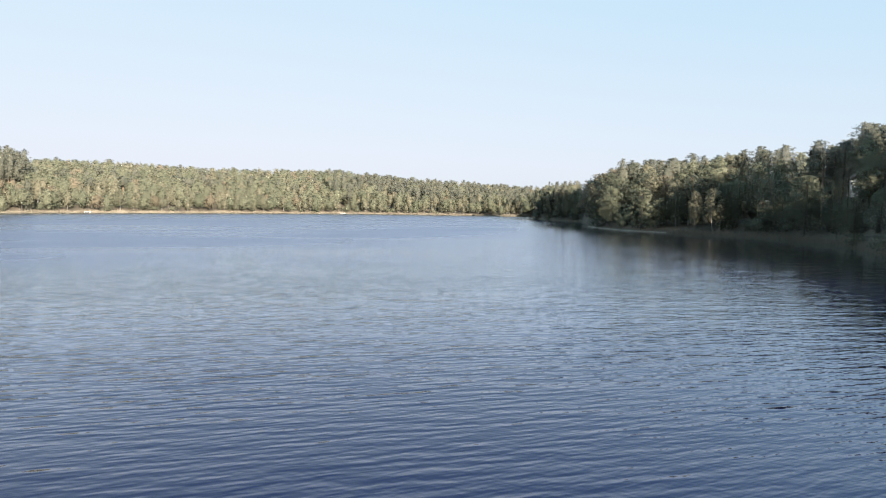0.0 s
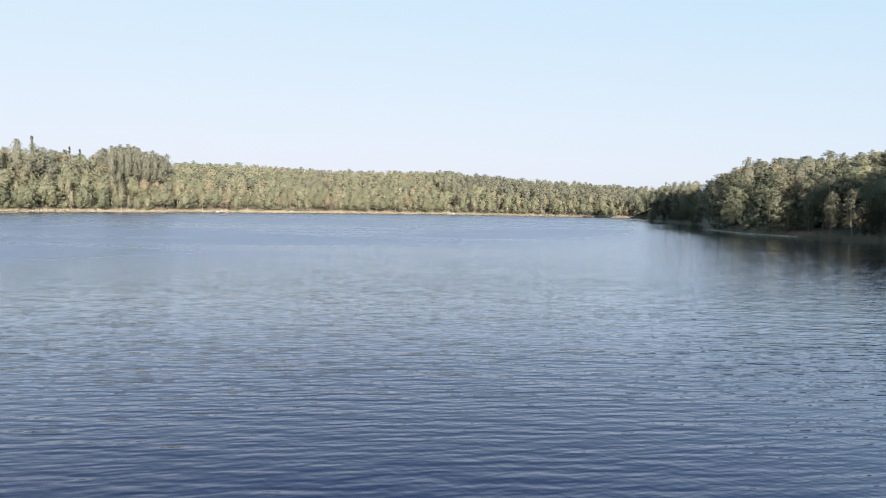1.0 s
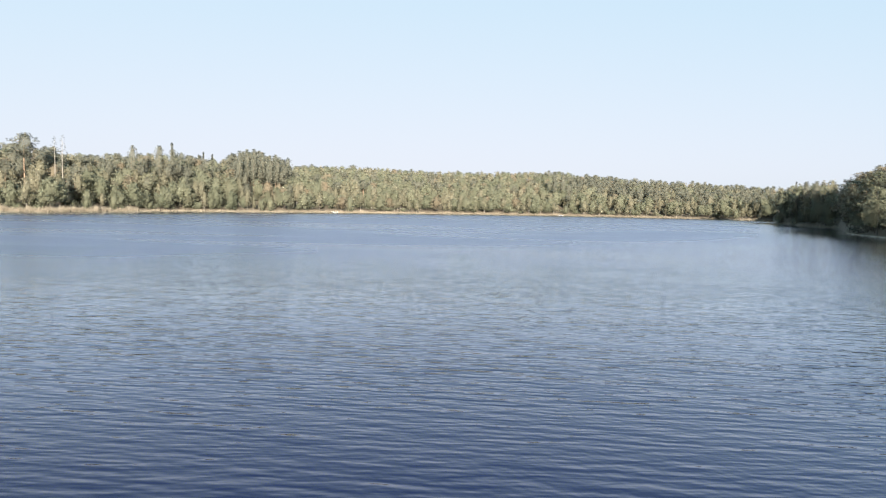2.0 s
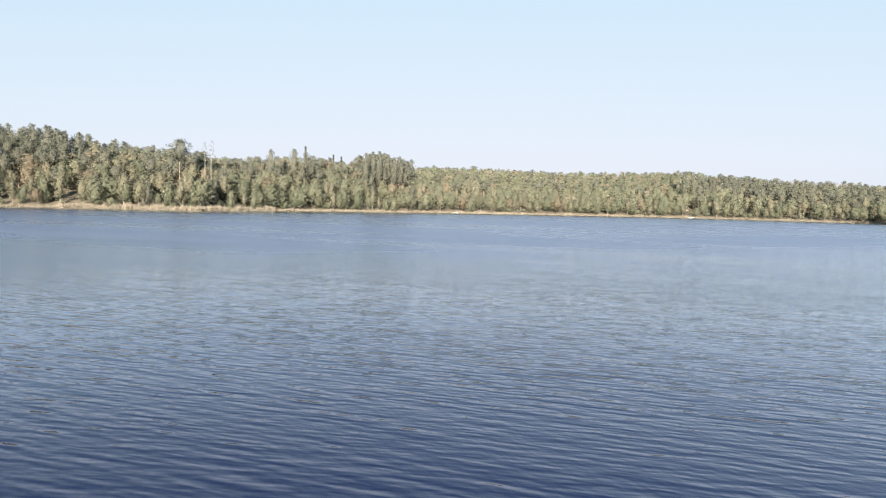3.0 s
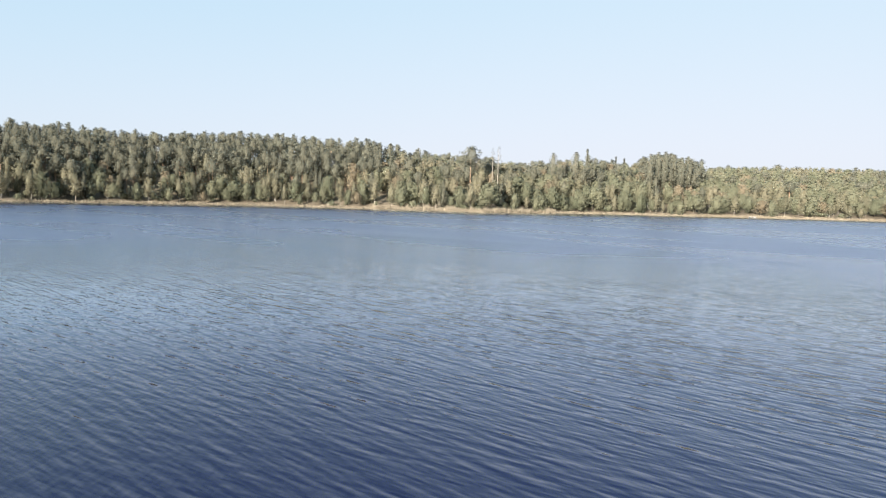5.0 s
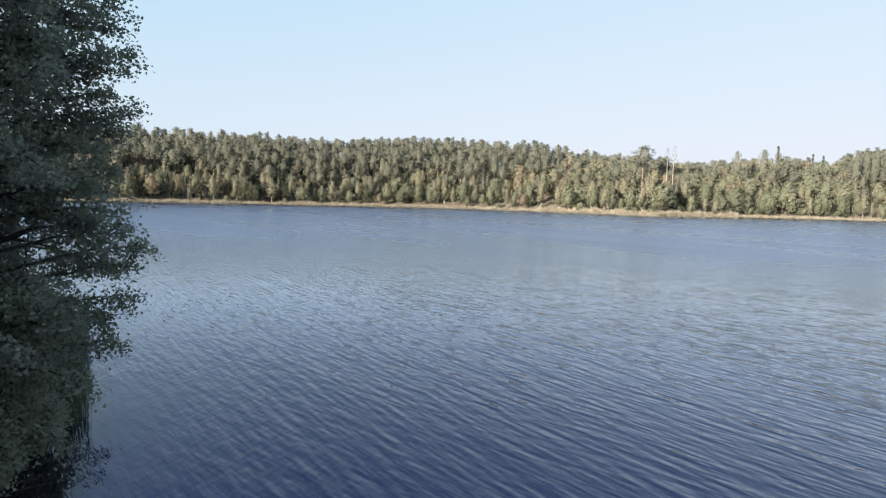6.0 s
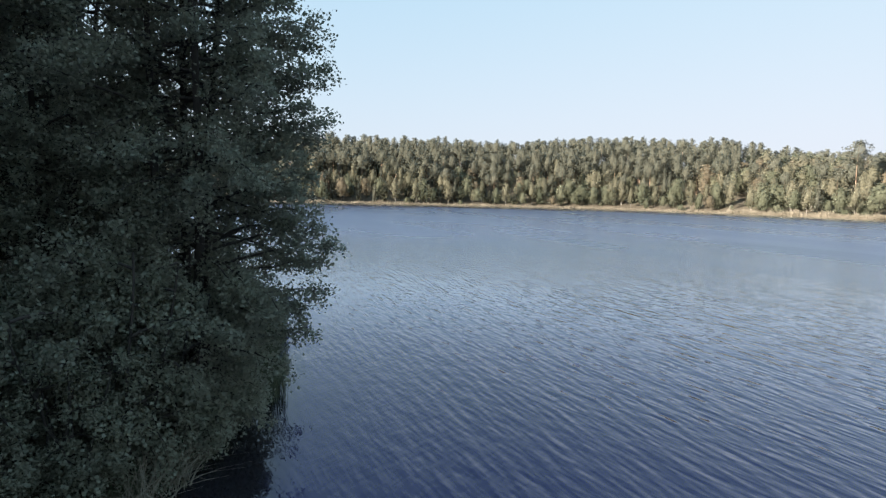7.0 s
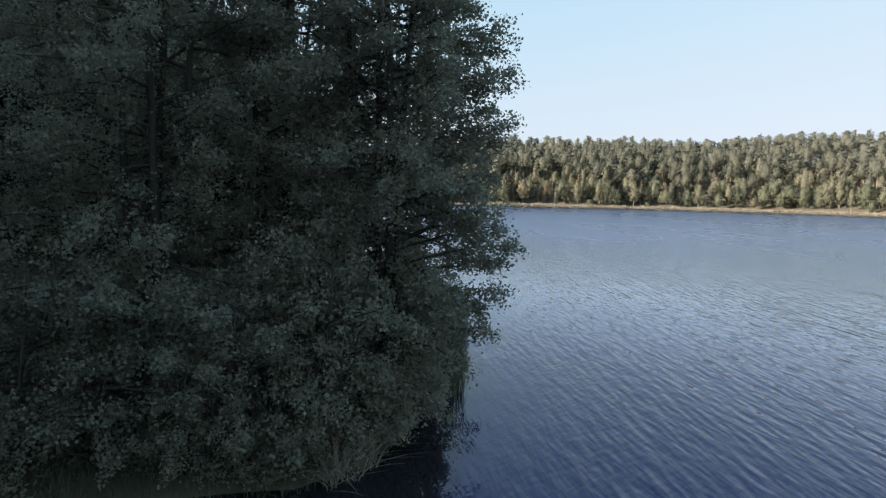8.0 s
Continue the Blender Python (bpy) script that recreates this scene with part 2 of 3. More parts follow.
def land(b, r):
    """The ground's height at a bearing and a distance."""
    b = norm_bearing(b)
    z = slope(r - shore(b), hill(b), along(TOP, b)) if b < SPIT[1] + 1 else -2.6
    if b > SPIT[0]:
        w = r - bank(b)
        long = 4.0 + 2.2 * (b - SPIT[0]) if b < SPIT[1] else 1e9
        near = slope(w, near_hill(b)) if w < long else max(-2.6, slope(long, near_hill(b)) - 0.12 * (w - long))
        rise = min(1.0, (b - SPIT[0]) / 5.0)                    # the spit's end dips gently under the water
        z = max(z, -2.6 + (near + 2.6) * rise * rise * (3 - 2 * rise))
    return z


def at(b, r, z=None):
    a = radians(b)
    return Vector((-math.sin(a) * r, math.cos(a) * r, land(b, r) if z is None else z))


def spot(b, inland):
    """The point on the far shore's ground at a bearing, so far inland."""
    return at(b, shore(b) + inland)


def near_spot(b, inland):
    return at(b, bank(b) + inland)


def mesh_from(name, verts, faces, mats, slots=None, smooth=False, normals=None):
    me = bpy.data.meshes.new(name)
    verts = np.asarray(verts, np.float32)
    if isinstance(faces, np.ndarray):
        n, k = faces.shape
        me.vertices.add(len(verts))
        me.vertices.foreach_set("co", verts.ravel())
        me.loops.add(n * k)
        me.loops.foreach_set("vertex_index", faces.astype(np.int32).ravel())
        me.polygons.add(n)
        me.polygons.foreach_set("loop_start", np.arange(0, n * k, k, dtype=np.int32))
    else:
        me.from_pydata(verts.tolist(), [], faces)
    for m in mats:
        me.materials.append(m)
    if slots is not None:
        me.polygons.foreach_set("material_index", np.asarray(slots, np.int32))
    if smooth:
        me.polygons.foreach_set("use_smooth", np.ones(len(me.polygons), bool))
    me.update(calc_edges=True)
    me.validate()
    if normals is not None:                    # soft shading over a whole clump of foliage
        me.attributes.new("custom_normal", "FLOAT_VECTOR", "POINT").data.foreach_set("vector", np.asarray(normals, np.float32).ravel())
    return me


def build_ground():
    bearings = [b / 2 for b in range(-140, 260)] + [float(b) for b in range(130, 290, 3)]
    bearings += [-12.79, -8.29, 98.4, 98.7, 99.2, 117.9, 118.05]
    bearings = sorted(set(bearings))
    near = [-14, -6, -2, 0, 1.2, 3, 6, 10, 16, 24, 36, 50]
    far = [-14, -6, -2, 0, 1.2, 3, 6, 10, 16, 24, 34, 46, 58, 72, 86, 104, 122, 140, 170, 240]
    verts, faces = [(0, 0, -2.6)], []
    for b in bearings:
        d = bank(b) if norm_bearing(b) > SPIT[0] else 23.0
        radii = [max(1.0, d + s) if s > -14 else max(0.6, d - 10) for s in near]
        start = max(shore(b), radii[-1] + 16)
        radii += [start + s for s in far]
        for r in radii:
            p = at(b, r)
            if p.z > 0.1:
                p.z += 0.22 * noise.noise(p * 0.15) * min(1, p.z)
            verts.append(p)
        for r, k in ((1400, 0.8), (4600, 0.5)):
            verts.append(at(b, r, max(1.0, (hill(b) if norm_bearing(b) < SPIT[1] else near_hill(b)) * k)))
    m = len(near) + len(far) + 2
    n = len(bearings)
    for i in range(n):
        j = (i + 1) % n
        p, q = 1 + i * m, 1 + j * m
        faces.append((0, p, q))
        for k in range(m - 1):
            faces.append((p + k, p + k + 1, q + k + 1, q + k))
    g = new("ground", mesh_from("ground", verts, faces, [GROUND], smooth=True))
    return tagged(g, "wooded sandy ground rising from the lake shore", "ground", kind="structure")


build_ground()


def build_water():
    """The lake's surface. Each point of it knows how open it lies to the wind: nought at the shore, one far out."""
    edge = [(at(b / 4, shore(b / 4), 0), 36.0 if b < -32 else 62.0) for b in range(-280, 460)]
    edge += [(at(float(b), bank(b), 0), 5.0) for b in range(102, 290)]
    edge_at, lee = np.array([p[:2] for p, _ in edge]), np.array([w for _, w in edge])
    n, rings = 240, np.geomspace(3.0, 520.0, 70)
    a = np.linspace(0, 2 * np.pi, n, endpoint=False)
    flat = np.stack([-np.sin(a)[None] * rings[:, None], np.cos(a)[None] * rings[:, None]], -1).reshape(-1, 2)
    flat = np.concatenate([[(0.0, 0.0)], flat])
    open_to = np.array([np.min(np.hypot(*(edge_at - p).T) / lee) for p in flat]).clip(0, 1)
    faces = [(0, 1 + i, 1 + (i + 1) % n) for i in range(n)]
    for k in range(len(rings) - 1):
        p, q = 1 + k * n, 1 + (k + 1) * n
        faces += [(p + i, q + i, q + (i + 1) % n, p + (i + 1) % n) for i in range(n)]
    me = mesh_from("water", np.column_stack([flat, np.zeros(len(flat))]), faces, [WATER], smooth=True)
    me.attributes.new("open_to_wind", "FLOAT", "POINT").data.foreach_set("value", open_to.astype(np.float32))
    return tagged(new("water", me), "blue rippled lake water under a light breeze", "water", kind="structure")


build_water()


# ---- trees ----
rng = np.random.default_rng(11)


def unit(v):
    return v / np.maximum(np.linalg.norm(v, axis=-1, keepdims=True), 1e-9)


def cards(points, out, size, flat=0.5, long=1.3):
    """Small pointed leaf clumps, one at each point, facing about outwards and upwards."""
    n = len(points)
    normal = unit(out * (1 - flat) + np.array([0, 0, flat]) + rng.normal(0, 0.6, (n, 3)))
    side = unit(np.cross(normal, rng.normal(0, 1, (n, 3))))
    up = np.cross(normal, side)
    s = (size * rng.uniform(0.6, 1.35, n))[:, None]
    bend = normal * s * 0.3
    v = np.stack([points - side * s - bend, points + side * s * rng.uniform(0.4, 1.1, (n, 1)) - bend, points + up * s * long], 1)
    return v.reshape(-1, 3), triples(n), np.repeat(unit(out * 0.85 + np.array([0, 0, 0.15]) + normal * 0.3), 3, 0)


def quads(n):
    return np.arange(4 * n).reshape(n, 4)


def triples(n):
    return np.arange(3 * n).reshape(n, 3)


def split(f):
    """Quads as triangles."""
    return np.concatenate([f[:, [0, 1, 2]], f[:, [0, 2, 3]]])


def tube(path, radii, sides=6):
    """A tapered limb along a path."""
    path = np.asarray(path, float)
    rings = []
    for i, p in enumerate(path):
        d = unit(path[min(i + 1, len(path) - 1)] - path[max(i - 1, 0)])
        u = unit(np.cross(d, (0.31, 0.93, 0.17)))
        w = np.cross(d, u)
        a = np.linspace(0, 2 * np.pi, sides, endpoint=False)[:, None]
        rings.append(p + radii[i] * (np.cos(a) * u + np.sin(a) * w))
    faces = [(i * sides + k, i * sides + (k + 1) % sides, (i + 1) * sides + (k + 1) % sides, (i + 1) * sides + k)
             for i in range(len(path) - 1) for k in range(sides)]
    return np.concatenate(rings), np.array(faces)


def join(pieces):
    verts, faces, n = [], [], 0
    for v, f in pieces:
        verts.append(v)
        faces.append(f + n)
        n += len(v)
    return np.concatenate(verts), np.concatenate(faces)


def blob(centre, radius, count):
    """Points near the skin of an ellipsoid, with the way out from its middle."""
    d = unit(rng.normal(0, 1, (count, 3)))
    return centre + d * radius * rng.uniform(0.6, 1.08, (count, 1)), d


def crown_of(height, base, reach, profile, lumps, lump, flat, dense, size, lie):
    """The limbs and the foliage of a crown: lumps of leaves round the axis, inside an outline given as pairs of height and reach."""
    ks, rs = zip(*profile)
    low, high = height * base, height
    wood, pts, outs = [], [], []
    for i in range(lumps):
        k = (i + rng.uniform(0, 1)) / lumps
        radius = reach * float(np.interp(k, ks, rs))
        a = i * 2.39996 + rng.normal(0, 0.35)
        off = radius * rng.uniform(0.35, 0.92)
        c = np.array([math.cos(a) * off, math.sin(a) * off, low + (high - low) * k])
        r = lump * (0.35 + 0.65 * radius / reach) * rng.uniform(0.7, 1.2)
        if i % 3 == 0:
            axis = np.array([0, 0, max(0.3, c[2] - 0.35 * off)])
            wood.append(tube([axis, (axis + c) / 2 + (0, 0, 0.1), c], (0.05, 0.035, 0.012), 3))
        p, o = blob(c, np.array([r, r, r * flat]), dense)
        whole = unit((p - np.array([0, 0, (low + high) / 2])) / np.array([reach, reach, (high - low) * 0.5]))
        pts.append(p)
        outs.append(unit(0.4 * o + 0.8 * whole))
    v, f, n = cards(np.concatenate(pts), np.concatenate(outs), size, lie)
    if size < 0.3:                                             # near trees are leafy enough
        return wood, (v, f, n)
    cv, cf, cn = core_of(low, high, reach, profile)
    return wood, (np.concatenate([v, cv]), np.concatenate([f, cf + len(v)]), np.concatenate([n, cn]))


def core_of(low, high, reach, profile, sides=6):
    """The uneven mass of inner leaves that stops most of the view through a crown."""
    ks, rs = zip(*profile)
    levels = (0.06, 0.25, 0.45, 0.64, 0.8, 0.92)
    verts = []
    for k in levels:
        r = reach * float(np.interp(k, ks, rs)) * 0.5
        for j in range(sides):
            a = 6.283 * (j + rng.uniform(-0.3, 0.3)) / sides
            q = r * rng.uniform(0.5, 1.15)
            verts.append((math.cos(a) * q, math.sin(a) * q, low + (high - low) * (k + rng.normal(0, 0.02))))
    verts += [(0, 0, low), (0, 0, low + (high - low) * 0.97)]
    faces = []
    for i in range(len(levels) - 1):
        for j in range(sides):
            p, q = i * sides + j, i * sides + (j + 1) % sides
            faces += [(p, q, q + sides), (p, q + sides, p + sides)]
    end = len(levels) * sides
    for j in range(sides):
        faces += [(end, (j + 1) % sides, j), (end + 1, end - sides + j, end - sides + (j + 1) % sides)]
    verts = np.array(verts)
    out = unit((verts - np.array([0, 0, (low + high) / 2])) / np.array([reach, reach, (high - low) * 0.5]))
    return verts, np.array(faces), out


def stem_of(height, girth, bow=0.25):
    """A slightly bowed, tapered trunk."""
    bend = rng.normal(0, bow, 2)
    path = [np.array([bend[0] * math.sin(2.8 * t), bend[1] * math.sin(2.8 * t), height * t]) for t in (0, 0.25, 0.5, 0.75, 1)]
    path[0][2] = -0.6
    return tube(path, [girth * q for q in (1.0, 0.8, 0.62, 0.42, 0.14)])


ROUND_PINE = ((0, 0.55), (0.15, 0.92), (0.38, 1.0), (0.65, 0.88), (0.85, 0.64), (0.95, 0.4), (1, 0.14))
YOUNG_PINE = ((0, 0.8), (0.15, 1.0), (0.5, 0.78), (0.8, 0.52), (1, 0.14))
FLAT_PINE = ((0, 0.6), (0.3, 1.0), (0.7, 0.95), (1, 0.45))


def pine_shape(height, dense, size, crown_from=0.42, width=3.0, profile=ROUND_PINE, lumps=52):
    """A Scots pine: bare trunk and a crown of flat plates of needles."""
    wood, crown = crown_of(height, crown_from, width, profile, lumps, 0.3 * width, 0.4, dense, size, 0.5)
    return join([stem_of(height * 0.96, 0.17)] + wood), crown


def leafy_shape(height, dense, size, width=2.4, base=0.12, lumps=26, lump=0.44, flat=1.1):
    """A birch, aspen or alder: an uneven oval crown of many lumps on a thin trunk."""
    outline = ((0, 0.6), (0.2, 0.95), (0.5, 1.0), (0.75, 0.82), (0.92, 0.5), (1, 0.15))
    wood, crown = crown_of(height, base, width, outline, lumps, lump * width, flat, dense, size, 0.2)
    return join([stem_of(height * 0.93, 0.1)] + wood), crown


def spruce_shape(height, dense, size, width=2.3):
    """A spruce: drooping tiers from near the ground to a spire."""
    wood, crown = crown_of(height, 0.05, width, ((0, 0.9), (0.1, 1.0), (0.5, 0.58), (0.8, 0.25), (1, 0.04)), 60, 0.3 * width, 0.6, dense, size, 0.4)
    return join([stem_of(height * 0.99, 0.17, 0.05)] + wood), crown


def bush_shape(height, dense, size, width=2.6):
    return leafy_shape(height, dense, size, width, 0.06, 18, 0.42, 0.9)


class Kind:
    """One shape of tree: its trunk and crown meshes, and its label."""

    def __init__(self, name, shape, wood, leaf, label, category):
        (self.wv, self.wf), (self.cv, self.cf, self.cn) = shape
        self.name, self.leaf, self.label, self.category = name, leaf, label, category
        self.trunk = mesh_from("trunk", self.wv, self.wf, [wood], smooth=True)
        self.crown = mesh_from("crown", self.cv, self.cf, [leaf], normals=self.cn)
        self.wood = wood

    def plant(self, place, size=1.0, turn=0.0, group="trees along the shore", wide=1.0, label=""):
        root = new(self.name)
        root.empty_display_size = 0.5
        root.matrix_basis = Matrix.LocRotScale(place, Euler((0, 0, turn)), (size * wide, size * wide, size))
        for part_name, me in (("trunk", self.trunk), ("crown", self.crown)):
            new(part_name, me).parent = root
        return tagged(root, label or self.label, self.category, group)


def make_kinds(dense, size):
    """The kinds of tree round the lake, at a given fineness of foliage."""
    k = {"pine": [], "birch": [], "green": [], "rust": [], "spruce": [], "bush": []}
    n = lambda q: max(4, int(q * dense))
    for i in range(6):
        k["pine"].append(Kind("pine_tree", pine_shape(17 + i * 0.6, n(6), size, 0.46 + 0.05 * (i % 4), 3.3 + 0.2 * (i % 4), (ROUND_PINE, ROUND_PINE, YOUNG_PINE)[i % 3]),
                              BARK_PINE, PINE, "tall Scots pine with a dense blue-green crown", "tree"))
    for i in range(4):
        k["birch"].append(Kind("birch_tree", leafy_shape(13 + i, n(8), size, 2.1 + 0.2 * i, 0.22, 46, 0.34, 1.3), BARK_BIRCH, BIRCH,
                               "slender birch turning yellow above the reeds", "tree"))
        k["green"].append(Kind("alder_tree", leafy_shape(12 + i, n(8), size, 3.2 + 0.25 * i, 0.05 + 0.08 * i, 60, 0.29, 0.8), BARK_DARK, GREEN,
                               "dense green alder on the lake shore", "tree"))
    for i in range(2):
        k["rust"].append(Kind("beech_tree", leafy_shape(13 + i, n(8), size, 3.4, 0.25, 52, 0.3, 0.85), BARK_DARK, RUST,
                              "broadleaf tree with rusty autumn leaves", "tree"))
        k["spruce"].append(Kind("spruce_tree", spruce_shape(15 + 2 * i, n(6), size), BARK_DARK, PINE,
                                "dark pointed spruce among the pines", "tree"))
        k["bush"].append(Kind("willow_bush", bush_shape(4 + i, n(14), size * 0.9), BARK_DARK, GREEN,
                              "low green willow bush by the water", "bush"))
    return k


FAR = make_kinds(1.7, 0.37)
NEAR = make_kinds(4.6, 0.235)
BACK = make_kinds(0.55, 0.58)


def choose(mix):
    names, weights = zip(*mix)
    return random.choices(names, weights)[0]


WOODS = []      # what stands behind the front rows: kind, place, size, turn, width


LIGHT_WOOD = {"edge": (("green", 4), ("birch", 3), ("bush", 1.5), ("rust", 0.3), ("spruce", 0.4)),
              "mixed": (("birch", 4), ("green", 5), ("rust", 0.8), ("pine", 0.6)),
              "wood": (("birch", 4), ("green", 5), ("rust", 0.7), ("pine", 1.2))}
PINE_WOOD = {"edge": (("green", 4), ("birch", 4.5), ("bush", 1.5), ("rust", 0.4), ("spruce", 0.8)),
             "mixed": (("birch", 5), ("green", 2), ("pine", 3), ("rust", 1.0), ("spruce", 0.8)),
             "wood": (("pine", 10), ("birch", 0.8), ("green", 0.3), ("spruce", 0.5), ("rust", 0.3))}
MIXED_WOOD = {"edge": LIGHT_WOOD["edge"], "mixed": (("green", 5), ("birch", 4), ("pine", 2), ("rust", 0.6)),
              "wood": (("pine", 7), ("green", 2), ("birch", 2), ("rust", 0.4))}
HEADLAND = {"edge": (("green", 5), ("birch", 1.5), ("bush", 1.5)), "mixed": (("green", 4), ("birch", 3), ("rust", 2), ("pine", 1)),
            "wood": (("pine", 3), ("birch", 3), ("green", 2.5), ("rust", 3), ("spruce", 0.2))}
DARK_WOOD = {"edge": (("green", 6), ("birch", 1), ("bush", 1)), "mixed": (("green", 4), ("pine", 3), ("birch", 2), ("rust", 0.5)),
             "wood": (("pine", 6), ("green", 2), ("birch", 1.5), ("spruce", 0.4))}
OLIVE_WOOD = {"edge": (("green", 6), ("birch", 2), ("bush", 1.5), ("spruce", 0.4)),
              "mixed": (("green", 4), ("birch", 4), ("rust", 0.8), ("pine", 1), ("spruce", 0.5)),
              "wood": (("green", 3), ("birch", 3.5), ("rust", 1.2), ("pine", 3.5))}
RIDGE_ROWS = (3.5, 8, 14, 21, 29, 37, 46, 55, 64, 74, 84, 96)
DISTANT_ROWS = (3.5, 8, 14, 22, 31, 41, 52, 63, 75, 87, 100, 113, 126, 140, 156)
HEADLAND_ROWS = (4, 9, 16, 24, 33, 43, 53, 64)
POINT_ROWS = (2.2, 6, 12, 20, 29, 39, 50, 62)
SPREAD = {"edge": (0.4, 0.88), "mixed": (0.66, 1.02), "wood": (0.88, 1.05)}


def plant_belt(b0, b1, kinds, front, step, height, mixes, inland_rows, place_on=spot, broad=1.0, level=0.3):
    """Fill a stretch of shore with trees. The front rows are trees of their own; the rest is the wood behind them."""
    away = shore if place_on is spot else bank
    for i, inland in enumerate(inland_rows):
        zone = "edge" if inland < 10 else "mixed" if inland < 25 else "wood"
        b = b0
        while b < b1:
            b += math.degrees(step * (0.75 if zone == "edge" else 1.0) * random.uniform(0.6, 1.45) / (away(b) + inland))
            if b > b1:
                break
            w = max(2.2, inland + random.uniform(-4, 4))
            name = choose(mixes[zone])
            kind = random.choice((kinds if i < 4 else FAR if kinds is NEAR or (away(b) < 330 and i < 7) else BACK)[name])
            size = height * random.uniform(*SPREAD[zone]) * (15.5 / float(kind.cv[:, 2].max())) ** (level if name != "bush" else 0)
            place, turn, wide = place_on(b, w), random.uniform(0, 6.28), random.uniform(0.85, 1.3) * broad
            if i < front:
                kind.plant(place, size, turn, wide=wide)
            else:
                WOODS.append((kind, place, size, turn, wide))
            if 1 <= i and random.random() < 0.85:               # young trees between the trunks
                young = random.choice((FAR if kinds is NEAR else BACK)[random.choice(("green", "birch", "spruce", "green"))])
                WOODS.append((young, place_on(b + random.uniform(-0.4, 0.4), w + 3), size * (random.uniform(0.35, 0.6) if zone != "wood" else random.uniform(0.5, 0.75)), turn, 1.7))


plant_belt(61.0, 104, FAR, 3, 4.4, 0.95, PINE_WOOD, RIDGE_ROWS, broad=1.2, level=0.25)           # across the lake, nearer ridge
plant_belt(37.8, 61.0, FAR, 3, 5.2, 0.98, OLIVE_WOOD, RIDGE_ROWS, broad=1.4, level=0.6)
plant_belt(33.0, 38.5, FAR, 3, 4.9, 0.95, PINE_WOOD, RIDGE_ROWS, broad=1.3, level=0.3)
plant_belt(9.0, 34.0, FAR, 2, 6.0, 0.84, LIGHT_WOOD, DISTANT_ROWS, broad=1.7, level=0.8)          # far shore
plant_belt(-9.0, 9.0, FAR, 2, 6.0, 0.84, MIXED_WOOD, DISTANT_ROWS, broad=1.6, level=0.7)
plant_belt(-13.0, -8.3, FAR, 3, 4.6, 1.02, LIGHT_WOOD, POINT_ROWS, broad=1.3, level=0.8)       # second headland
plant_belt(-46, -24.0, NEAR, 4, 5.6, 1.06, DARK_WOOD, HEADLAND_ROWS, broad=1.3, level=0.7)        # the near headland
# rows beyond 64 m lie hidden, added to shade the second headland
plant_belt(-25.6, -13.0, NEAR, 4, 5.6, 1.06, HEADLAND, HEADLAND_ROWS + (76, 90, 105, 120, 135), broad=1.35, level=0.7)
# out of view, planted high to throw shade on the near headland
plant_belt(-70, -46, BACK, 0, 6.5, 1.1, PINE_WOOD, HEADLAND_ROWS[:6], broad=1.3)
plant_belt(160, 240, BACK, 0, 4.2, 1.08, DARK_WOOD, HEADLAND_ROWS, near_spot, broad=1.5)       # the wood behind, out of view and dense enough to shade the near bank

for _ in range(70):                                    # the wood behind the near bank
    b = random.uniform(111, 168)
    w = random.uniform(16, 55) + max(0, 118 - b)
    kind = random.choice(FAR[choose((("green", 5), ("spruce", 2), ("birch", 1)))][:2])
    WOODS.append((kind, near_spot(b, w), random.uniform(0.85, 1.15), random.uniform(0, 6), 1.4))

for b, r in ((154, 19.0), (164, 17.0), (174, 16.0)):     # more alders along the bank, unseen, added only for their shade
    WOODS.append((NEAR["green"][2], at(b, r), 1.2, b, 1.0))


def build_woods():
    verts, faces, slots, normals, tones, n = [], [], [], [], [], 0
    mats = [PINE, BIRCH, GREEN, RUST, BARK_PINE, BARK_BIRCH, BARK_DARK]
    for kind, place, size, turn, wide in WOODS:
        c, s = math.cos(turn), math.sin(turn)
        m = np.array([[c, -s, 0], [s, c, 0], [0, 0, 1]]) * size
        spin = m / size
        m[:2] *= wide
        axis = unit(kind.wv * (1, 1, 0) + 1e-4)
        tone = random.uniform(-0.5, 0.5)
        for v, f, mat, nrm in ((kind.wv, split(kind.wf[:24]), kind.wood, axis), (kind.cv, kind.cf, kind.leaf, kind.cn)):
            verts.append(v @ m.T + np.array(place))
            normals.append(nrm @ spin.T)
            faces.append(f + n)
            slots.append(np.full(len(f), mats.index(mat)))
            tones.append(np.full(len(v), tone))
            n += len(v)
    me = mesh_from("woods", np.concatenate(verts), np.concatenate(faces), mats, np.concatenate(slots), normals=np.concatenate(normals))
    me.attributes.new("tone", "FLOAT", "POINT").data.foreach_set("value", np.concatenate(tones).astype(np.float32))
    return tagged(new("woods", me), "mixed pine and birch wood on the hills round the lake", "forest", kind="stuff")


build_woods()


# ---- the near bank: alders, reeds and grass ----
def leaves(points, way, length):
    """Rounded alder leaves: each a broad blade folded along its midrib."""
    n = len(points)
    normal = unit(rng.normal(0, 0.7, (n, 3)) + np.array([0, 0, 0.6]))
    axis = unit(way + rng.normal(0, 0.6, (n, 3)))
    axis = unit(axis - normal * (axis * normal).sum(1, keepdims=True))
    side = np.cross(normal, axis)
    s = (length * rng.uniform(0.65, 1.2, n))[:, None]
    cup = normal * s * 0.14
    v = np.stack([points, points + axis * s * 0.6 + side * s * 0.48 + cup, points + axis * s * 1.05, points + axis * s * 0.6 - side * s * 0.48 + cup], 1)
    return v.reshape(-1, 3), quads(n)


